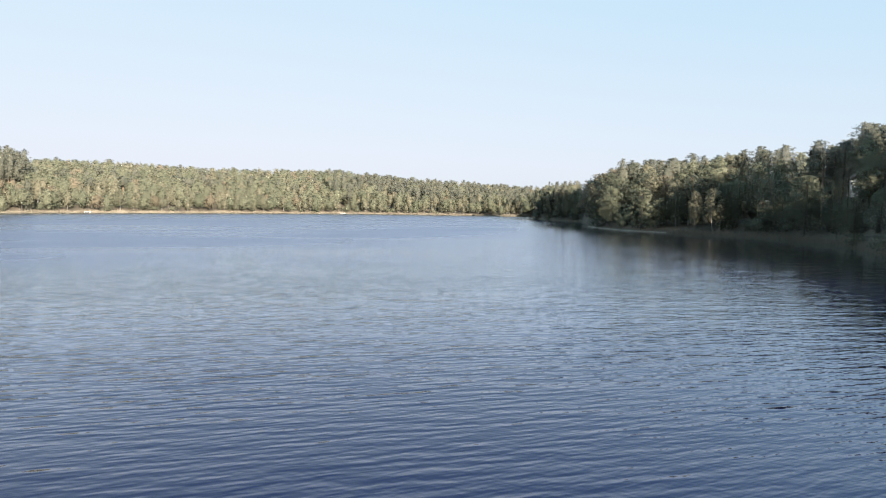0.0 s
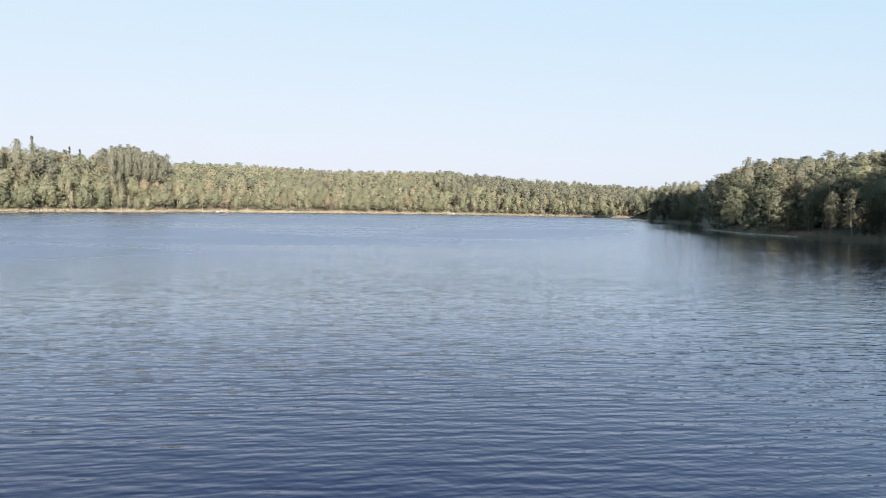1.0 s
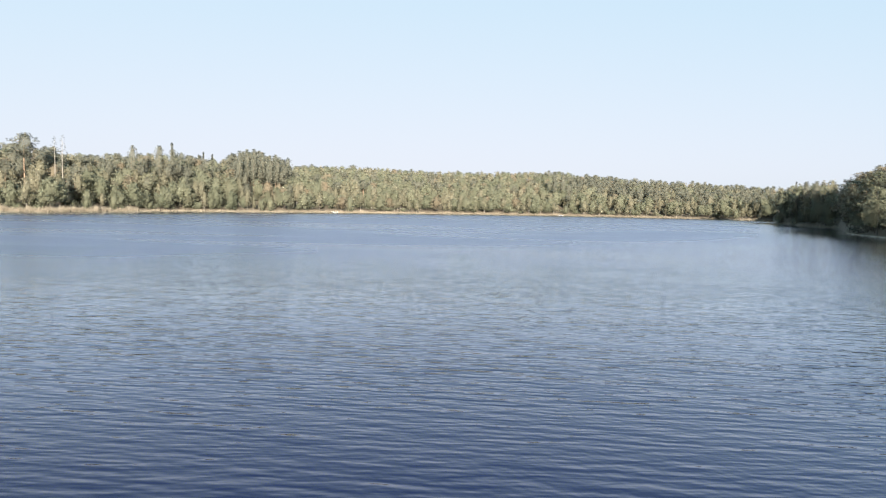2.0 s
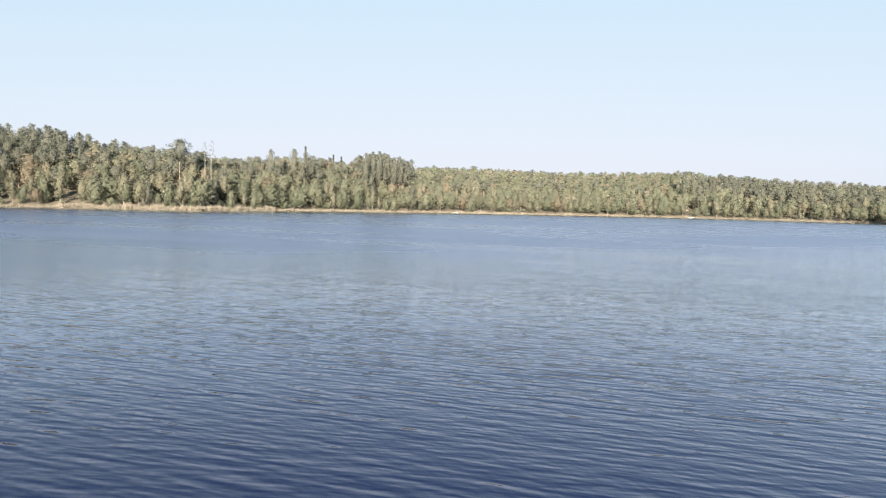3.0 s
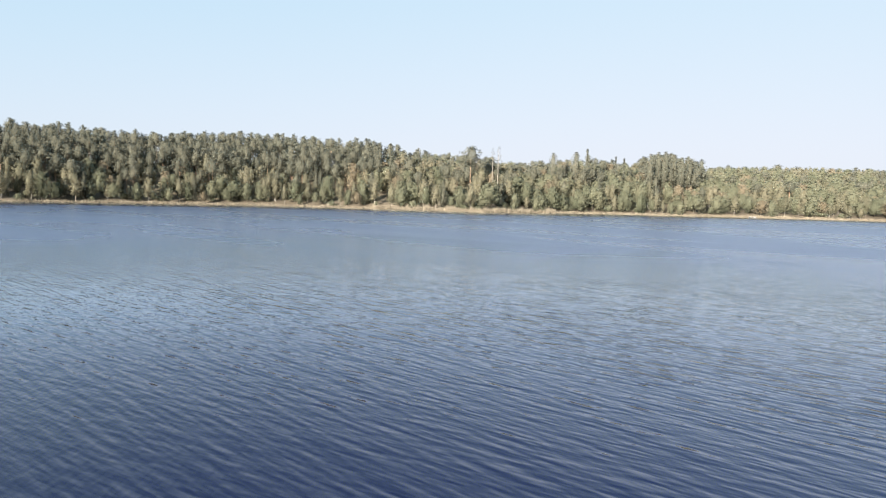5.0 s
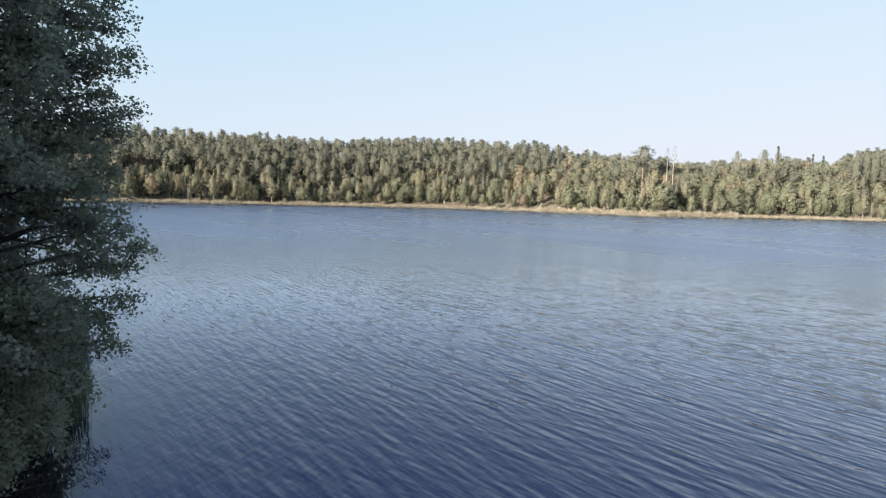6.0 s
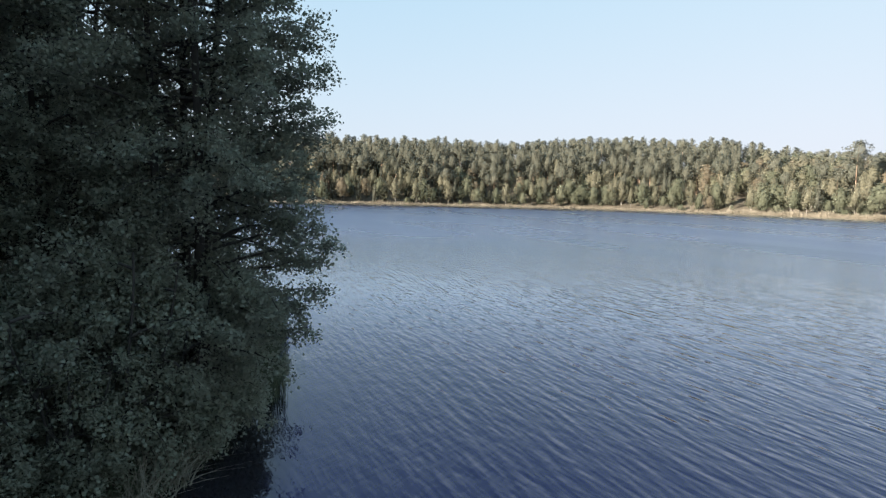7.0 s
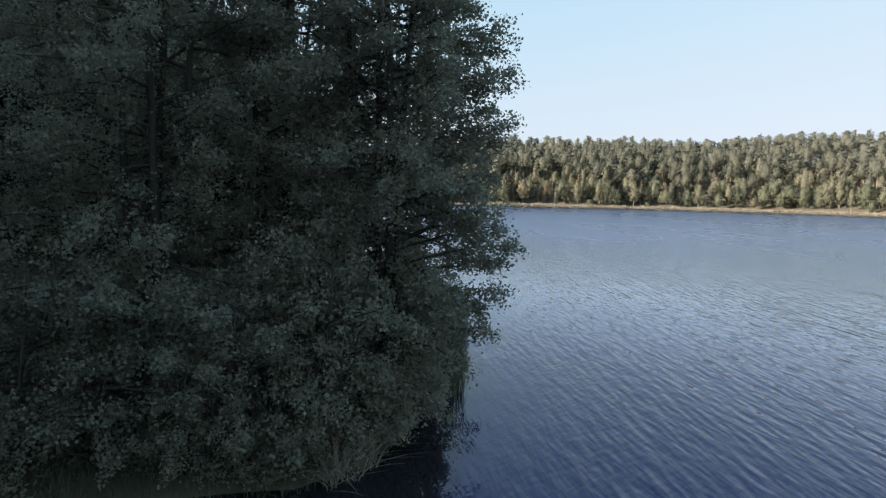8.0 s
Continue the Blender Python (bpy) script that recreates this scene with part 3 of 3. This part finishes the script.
def big_alder(name, height, radius, limbs, twigs, per_twig, stems, label, seed, narrow=None, sprays=()):
    """A many-stemmed alder with leafy limbs from the water to the top. radius: pairs of height and reach. narrow: the way, in
    radians, to which it spreads less. sprays: the tips of limbs that stick out of the crown."""
    zs, rs = zip(*radius)
    pts, ways = [], []
    lines, wood = [], []
    for i in range(stems):
        a = 6.283 * i / stems + 0.4
        off = np.array([math.cos(a), math.sin(a), 0])
        bow = rng.normal(0, 0.12, 3) * (1, 1, 0)
        line = [off * (0.25 + 0.75 * t ** 0.8) + bow * math.sin(5 * t) + np.array([0, 0, height * (1 - 0.06 * i) * t - 0.5 * (t == 0)]) for t in np.linspace(0, 1, 9)]
        lines.append(np.array(line))
        wood.append([tube(line, np.linspace(0.008 * height, 0.02, 9), 8)])

    def limb(i, base, tip, reach, count, first, spread):
        mid = (base + tip) / 2 + np.array([0, 0, 0.11 * reach])
        t = np.linspace(0, 1, 7)[:, None]
        path = base * (1 - t) ** 2 + mid * 2 * t * (1 - t) + tip * t ** 2 + rng.normal(0, 0.05, (7, 3)) * t
        wood[i % stems].append(tube(path, np.linspace(0.03 + 0.006 * reach, 0.005, 7), 5))
        run = unit(path[-1] - path[-3])
        for j in range(count):
            k = first + (1 - first) * ((j + rng.uniform(0, 1)) / count) ** 0.65
            root = np.array([np.interp(k, t[:, 0], path[:, c]) for c in range(3)])
            d = unit(run * 0.8 + rng.normal(0, spread, 3) * (1, 1, 0.75))
            size = rng.uniform(0.28, 0.7) * (1.2 - 0.5 * k)
            end = root + d * size + np.array([0, 0, -0.1])
            if j % 3 == 0:
                wood[i % stems].append(tube([root, end], (0.008, 0.003), 3))
            u = rng.uniform(0.02, 1.0, (per_twig, 1)) ** 0.6 * 1.05
            p = root * (1 - u) + end * u + rng.normal(0, 0.095, (per_twig, 3))
            p[:, 2] = np.maximum(p[:, 2], 0.06)
            pts.append(p)
            ways.append(np.repeat(d[None] + np.array([[0, 0, -0.45]]), per_twig, 0))

    for i in range(limbs):
        line = lines[i % stems]
        z = height * (0.02 + 0.95 * ((i + rng.uniform(0, 1)) / limbs))
        base = np.array([np.interp(z, line[:, 2], line[:, k]) for k in range(3)])
        a = i * 2.39996 + rng.normal(0, 0.25)
        lump = 1 + 0.3 * noise.noise(Vector((math.cos(a) * 1.3, math.sin(a) * 1.3, z * 0.55 + seed)))
        reach = np.interp(z, zs, rs) * rng.uniform(0.55, 1.0) * lump
        if narrow is not None:
            reach *= 1 - 0.3 * max(0.0, math.cos(a - narrow)) ** 2
        out = np.array([math.cos(a), math.sin(a), 0])
        lift = rng.uniform(-0.4, 0.35) + 0.5 * (z / height) ** 2
        tip = base * (0.3, 0.3, 1) + out * reach + np.array([0, 0, lift * reach - 0.2])
        tip[2] = max(0.3, tip[2])
        limb(i, base, tip, reach, twigs, 0.06, 0.9)
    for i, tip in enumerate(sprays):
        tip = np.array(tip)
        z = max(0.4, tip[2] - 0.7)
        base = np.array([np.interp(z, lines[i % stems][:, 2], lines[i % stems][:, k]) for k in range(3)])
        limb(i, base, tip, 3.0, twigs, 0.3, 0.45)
    root = new(name)
    for w in wood:
        new("stem", mesh_from("stem", *join(w), [BARK_DARK], smooth=True)).parent = root
    v, f = leaves(np.concatenate(pts), np.concatenate(ways), 0.08)
    new("crown", mesh_from("crown", v, f, [ALDER])).parent = root
    return tagged(root, label, "tree", "alders on the near bank")


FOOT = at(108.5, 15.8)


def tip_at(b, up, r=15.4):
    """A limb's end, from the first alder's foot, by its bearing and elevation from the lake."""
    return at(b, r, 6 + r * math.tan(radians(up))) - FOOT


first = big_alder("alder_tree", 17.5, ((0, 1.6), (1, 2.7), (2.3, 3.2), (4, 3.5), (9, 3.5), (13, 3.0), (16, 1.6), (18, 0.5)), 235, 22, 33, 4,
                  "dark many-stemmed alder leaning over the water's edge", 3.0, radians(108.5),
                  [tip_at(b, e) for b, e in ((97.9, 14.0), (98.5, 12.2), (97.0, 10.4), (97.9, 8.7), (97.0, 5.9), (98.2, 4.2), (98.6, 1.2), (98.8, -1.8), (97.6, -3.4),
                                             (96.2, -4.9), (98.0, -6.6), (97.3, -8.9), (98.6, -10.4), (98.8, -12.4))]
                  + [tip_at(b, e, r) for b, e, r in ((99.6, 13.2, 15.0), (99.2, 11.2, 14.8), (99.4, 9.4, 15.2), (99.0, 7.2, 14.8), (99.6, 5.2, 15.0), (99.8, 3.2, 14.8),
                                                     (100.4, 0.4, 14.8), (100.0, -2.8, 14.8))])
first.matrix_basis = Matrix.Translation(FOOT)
second = big_alder("alder_tree", 16, ((0, 3.0), (2, 3.3), (8, 3.6), (12, 3.0), (15, 1.5), (17, 0.5)), 140, 18, 34, 4,
                   "dark shaded alder in full leaf on the bank", 9.0)
second.matrix_basis = Matrix.Translation(at(127, 16.2))
third = big_alder("alder_tree", 16, ((0, 3.0), (2, 3.3), (8, 3.6), (12, 3.0), (15, 1.5), (17, 0.5)), 80, 12, 28, 4,
                  "dark shaded alder standing behind the waterside trees", 21.0)
third.matrix_basis = Matrix.Translation(at(133, 20.5))
for tree, b, r, turn, size in ((third, 105.8, 19.5, 0.7, 0.8), (third, 115, 19.6, 2.1, 1.0), (third, 128.5, 19.0, 1.4, 1.0), (third, 141, 17.8, 3.0, 1.0), (second, 117.5, 17.6, 5.2, 0.9)):
    a = copy_thing(tree, Matrix.Translation(at(b, r)) @ Matrix.Rotation(turn, 4, "Z"))
    a.scale = (size, size, size)

shrub = big_alder("alder_bush", 4.6, ((0, 1.7), (2, 1.9), (4, 1.2), (5, 0.4)), 38, 12, 29, 6, "shaded alder bush hanging over the water", 15.0)
shrub.matrix_basis = Matrix.Translation(at(113, 14.1))
for b, r, turn in ((107.5, 17.0, 1.0), (120, 13.8, 2.2), (131, 14.2, 3.5), (138, 15.0, 5.0)):
    copy_thing(shrub, Matrix.Translation(at(b, r)) @ Matrix.Rotation(turn, 4, "Z"))
for b, r, turn, size in ((110, 14.7, 0.4, 0.8), (117, 13.5, 4.1, 0.7), (124.5, 13.4, 2.9, 0.7)):
    copy_thing(shrub, Matrix.Translation(at(b, r)) @ Matrix.Rotation(turn, 4, "Z")).scale = (size, size, size)


def blades(places, height, width, lean, rows=4):
    """Reed or grass blades: narrow strips that bend over towards their tips."""
    places = np.asarray(places, float)
    n = len(places)
    a = rng.uniform(0, 6.283, n)
    out = np.stack([np.cos(a), np.sin(a), 0 * a], 1)
    face = rng.uniform(0, 6.283, n)
    side = np.stack([np.cos(face), np.sin(face), 0 * a], 1)
    h = (height * rng.uniform(0.55, 1.15, n))[:, None]
    l = (lean * rng.uniform(0.1, 1.3, n))[:, None]
    v = []
    for i in range(rows):
        t = i / (rows - 1)
        c = places + out * h * l * t * t + np.array([0, 0, 1]) * h * (t - 0.35 * l * t * t)
        w = width * (1 - t) ** 0.7 * 0.5 + width * 0.06
        v += [c - side * w, c + side * w]
    v = np.stack(v, 1).reshape(-1, 3)
    k = np.arange(n)[:, None] * (2 * rows)
    f = np.concatenate([k + np.array([[2 * i, 2 * i + 1, 2 * i + 3, 2 * i + 2]]) for i in range(rows - 1)])
    return v, f


def scatter(b0, b1, inland0, inland1, count):
    out = []
    for _ in range(count):
        b = random.uniform(b0, b1)
        w = random.uniform(inland0, inland1)
        p = near_spot(b, w)
        out.append((p.x, p.y, max(-0.3, p.z - 0.05)))
    return out


stalks = []
for b, r in zip(rng.normal(102.2, 1.2, 1900), rng.uniform(17.5, 31.0, 1900)):
    if b > 100.2:
        stalks.append(at(b, r, max(-0.25, land(b, r) - 0.05)))
v, f = blades(stalks, 1.9, 0.02, 0.25)
tagged(new("reed_bed", mesh_from("reed_bed", v, f, [STALK])), "green reeds standing in the shallow water behind the alder", "reeds", kind="stuff")
v, f = blades(scatter(103, 165, -0.5, 1.8, 2600), 0.9, 0.016, 1.1)
tagged(new("grass", mesh_from("grass", v, f, [STALK])), "long pale grass hanging over the bank", "grass", kind="stuff")
v, f = blades(scatter(108.5, 113.5, -0.7, 0.4, 170), 1.25, 0.03, 1.3, 6)
tagged(new("sedge", mesh_from("sedge", v, f, [REED])), "tuft of faded sedge hanging over the dark water", "grass", kind="stuff")


# ---- reed belts of the far shores ----
def reed_belt(b0, b1, depth, height, per_metre, label, material=REED, width=0.08):
    places, highs = [], []
    length = sum(radians(0.5) * shore(b0 + i * 0.5) for i in range(int((b1 - b0) * 2)))
    for _ in range(int(length * per_metre)):
        b = random.uniform(b0, b1)
        thick = 0.3 + 0.9 * noise.noise(Vector((b * 0.45, 3.0, 0.0))) + 0.8 * noise.noise(Vector((b * 1.7, 5.0, 0.0))) + 0.5 * noise.noise(Vector((b * 6.0, 9.0, 0.0)))
        w = random.uniform(-1.0, 1.0)
        if w > thick + 0.6:
            continue
        p = spot(b, w * depth)
        places.append((p.x, p.y, max(-0.2, p.z)))
        highs.append(height * (0.85 + 0.5 * noise.noise(Vector((b * 0.9, 7.0, 0.0))) + 0.4 * noise.noise(Vector((b * 3.1, 1.0, 0.0)))))
    v, f = blades(places, np.array(highs), width, 0.45, 3)
    return tagged(new("reed_bed", mesh_from("reed_bed", v, f, [material])), label, "reeds", kind="stuff")


reed_belt(33.5, 98.5, 2.2, 1.35, 52, "pale dry reed belt along the sunlit shore")
reed_belt(45.5, 62, 2.6, 2.5, 90, "broad stand of tall pale dry reeds")
reed_belt(-8, 33.5, 2.4, 1.5, 50, "pale dry reed belt along the distant shore", width=0.1)
reed_belt(-44, -20.3, 4.0, 1.8, 110, "grey reed belt in the shade of the wood", width=0.06)
reed_belt(-20.3, -12.9, 1.2, 0.7, 20, "low sedge on the shaded sandy shore")
reed_belt(-12.6, -8.4, 2.0, 1.2, 20, "reeds at the foot of the small headland")


def beach(b0, b1, low, high, label):
    """A narrow strip of pale sand along the water's edge, with an uneven upper rim."""
    verts, faces, n = [], [], int((b1 - b0) * 6)
    for i in range(n + 1):
        b = b0 + (b1 - b0) * i / n
        fade = math.sin(math.pi * i / n) ** 0.5
        for w in (low, 0.0, (high + 0.8 * noise.noise(Vector((b * 1.3, 2.0, 0.0)))) * fade + 0.05):
            p = spot(b, w)
            verts.append((p.x, p.y, p.z + 0.05))
    for i in range(n):
        for k in (0, 1):
            a = i * 3 + k
            faces.append((a, a + 3, a + 4, a + 1))
    return tagged(new("beach", mesh_from("beach", verts, faces, [SAND], smooth=True)), label, "beach", kind="structure")


def sand_material():
    s = Shader("pale_sand")
    n = s.noise(1.4, 5.0, s.where())
    s.link(s.ramp(n, (0.3, (0.30, 0.27, 0.21)), (0.7, (0.50, 0.46, 0.38))), s.bsdf.inputs["Base Color"])
    s.link(s.bump(n, 0.5, 0.05), s.bsdf.inputs["Normal"])
    s.bsdf.inputs["Roughness"].default_value = 0.95
    return s.mat


SAND = sand_material()
beach(-19.6, -13.0, -0.9, 1.1, "narrow strip of pale sand below the wood")
beach(-7.9, -2.5, -1.2, 2.2, "bare pale sand at the end of the far shore")
beach(46.5, 56.5, -0.6, 1.3, "narrow pale sandy edge before the reeds")


# ---- trees that stand out against the sky ----
def plant_to(kind, b, inland, top, wide=1.0, label=""):
    """Plant one tree so that its top stands at an elevation, in degrees, seen from the lake."""
    place = spot(b, inland)
    size = (6 + (shore(b) + inland) * math.tan(radians(top)) - place.z) / float(kind.cv[:, 2].max())
    return kind.plant(place, size, random.uniform(0, 6), wide=wide / size ** 0.5, label=label)


flat_pine = Kind("pine_tree", pine_shape(21, 18, 0.3, 0.62, 3.6, FLAT_PINE, 48), BARK_PINE, PINE, "old pine with a broad flat crown above the wood", "tree")
bare_pine = Kind("pine_tree", pine_shape(24, 6, 0.2, 0.7, 1.6, YOUNG_PINE, 26), BARK_BIRCH, PINE, "thin half-dead pine with a bare pale trunk", "tree")
knoll_pine = Kind("pine_tree", pine_shape(21, 18, 0.3, 0.3, 3.9, ROUND_PINE, 64), BARK_PINE, PINE, "large spreading pine at the end of the ridge", "tree")
plant_to(flat_pine, 53.2, 26, 4.7, 1.6)
plant_to(bare_pine, 50.75, 20, 4.7, 1.1)
plant_to(bare_pine, 51.3, 22, 4.55, 1.1)
for b, e in ((42.95, 4.65), (40.5, 4.0), (39.8, 3.85), (60.5, 4.75), (-9.5, 2.42)):
    plant_to(FAR["spruce"][0], b, 30, e, 0.9)
for b, e, w in ((37.6, 4.25, 24), (37.0, 4.4, 30), (36.4, 4.45, 26), (35.7, 4.2, 32), (35.1, 3.95, 26), (34.5, 3.7, 30), (43.9, 4.35, 34), (45.9, 4.25, 30),
                (9.7, 3.15, 30), (9.0, 3.1, 40), (-34.2, 6.8, 40), (-33.6, 6.4, 44), (-15.8, 4.5, 30), (-16.6, 4.35, 36), (-10.9, 2.5, 20), (-10.2, 2.45, 24)):
    plant_to(knoll_pine, b, w, e, random.uniform(0.8, 1.05), "tall pine standing out above the wood")


# ---- boats on the far shore ----
def paint(name, colour, rough=0.5):
    s = Shader(name)
    n = s.noise(3.0, 4.0, s.where())
    s.link(s.ramp(n, (0.3, tuple(c * 0.75 for c in colour)), (0.7, colour)), s.bsdf.inputs["Base Color"])
    s.bsdf.inputs["Roughness"].default_value = rough
    return s.mat


BOAT_WHITE, BOAT_WOOD, RED_PAINT = paint("white_boat_paint", (0.8, 0.8, 0.77)), paint("weathered_boards", (0.42, 0.36, 0.28), 0.8), paint("orange_paint", (0.7, 0.25, 0.1))


def part(name, bm, material, parent, label=""):
    me = bpy.data.meshes.new(name)
    bm.to_mesh(me)
    bm.free()
    me.materials.append(material)
    ob = new(name, me)
    ob.parent = parent
    return tagged(ob, label)


def box(bm, size, place=(0, 0, 0), turn=0.0, bevel=0.0):
    made = bmesh.ops.create_cube(bm, size=1.0, matrix=Matrix.LocRotScale(place, Euler((0, 0, turn)), size))["verts"]
    if bevel:
        bmesh.ops.bevel(bm, geom=list({e for v in made for e in v.link_edges}), offset=bevel, segments=1, affect="EDGES")


def rowing_boat(hull_paint, length, label):
    """An open rowing boat: curved hull with thickness, gunwale and three thwarts."""
    root = new("rowing_boat")
    bm = bmesh.new()
    rings = []
    for i in range(9):
        t = i / 8
        half = 0.72 * math.sin(math.pi * min(1.0, 0.22 + 0.78 * t)) ** 0.6 if t < 1 else 0.03
        keel, rim, x = 0.02 + 0.25 * max(0, t - 0.6) ** 2 * 4, 0.5 + 0.3 * max(0, t - 0.5) ** 1.5 * 2, (t - 0.5) * length
        section = [(-half, rim), (-half * 0.85, 0.2 + keel), (0, keel), (half * 0.85, 0.2 + keel), (half, rim)]
        rings.append([bm.verts.new((x, y, z)) for y, z in section])
    for a, b in zip(rings, rings[1:]):
        for k in range(4):
            bm.faces.new((a[k], b[k], b[k + 1], a[k + 1]))
    bm.faces.new(rings[0])
    bmesh.ops.solidify(bm, geom=bm.faces[:], thickness=0.04)
    part("hull", bm, hull_paint, root)
    for x in (-0.28, 0.0, 0.25):
        bm = bmesh.new()
        box(bm, (0.22, 1.2, 0.04), (x * length, 0, 0.36), bevel=0.008)
        part("thwart", bm, BOAT_WOOD, root, "weathered wooden seat board")
    return tagged(root, label, "boat", "boats on the far shore")


boat = rowing_boat(BOAT_WHITE, 3.2, "small white rowing boat drawn up among reeds")
boat.matrix_basis = Matrix.Translation(at(29.45, shore(29.45) - 3.4, -0.08)) @ Matrix.Rotation(radians(25), 4, "Z")
copy_thing(boat, Matrix.Translation(at(9.05, shore(9.05) - 3.5, -0.08)) @ Matrix.Rotation(radians(8), 4, "Z"))


def jetty(length, label):
    """A short plank jetty on posts."""
    root = new("jetty")
    for i in range(int(length / 0.2)):
        bm = bmesh.new()
        box(bm, (1.2, 0.18, 0.05), (0, i * 0.2, 0.55), bevel=0.006)
        part("plank", bm, BOAT_WOOD, root)
    for y in np.arange(0.1, length, 1.6):
        for x in (-0.5, 0.5):
            bm = bmesh.new()
            bmesh.ops.create_cone(bm, cap_ends=True, segments=8, radius1=0.08, radius2=0.07, depth=2.2, matrix=Matrix.Translation((x, y, -0.15)))
            part("post", bm, BOAT_WOOD, root)
    return tagged(root, label, "jetty")


pier = jetty(4.0, "short pale wooden jetty on posts")
pier.matrix_basis = Matrix.Translation(at(9.45, shore(9.45) - 4.2, 0)) @ Matrix.Rotation(radians(9.4), 4, "Z")
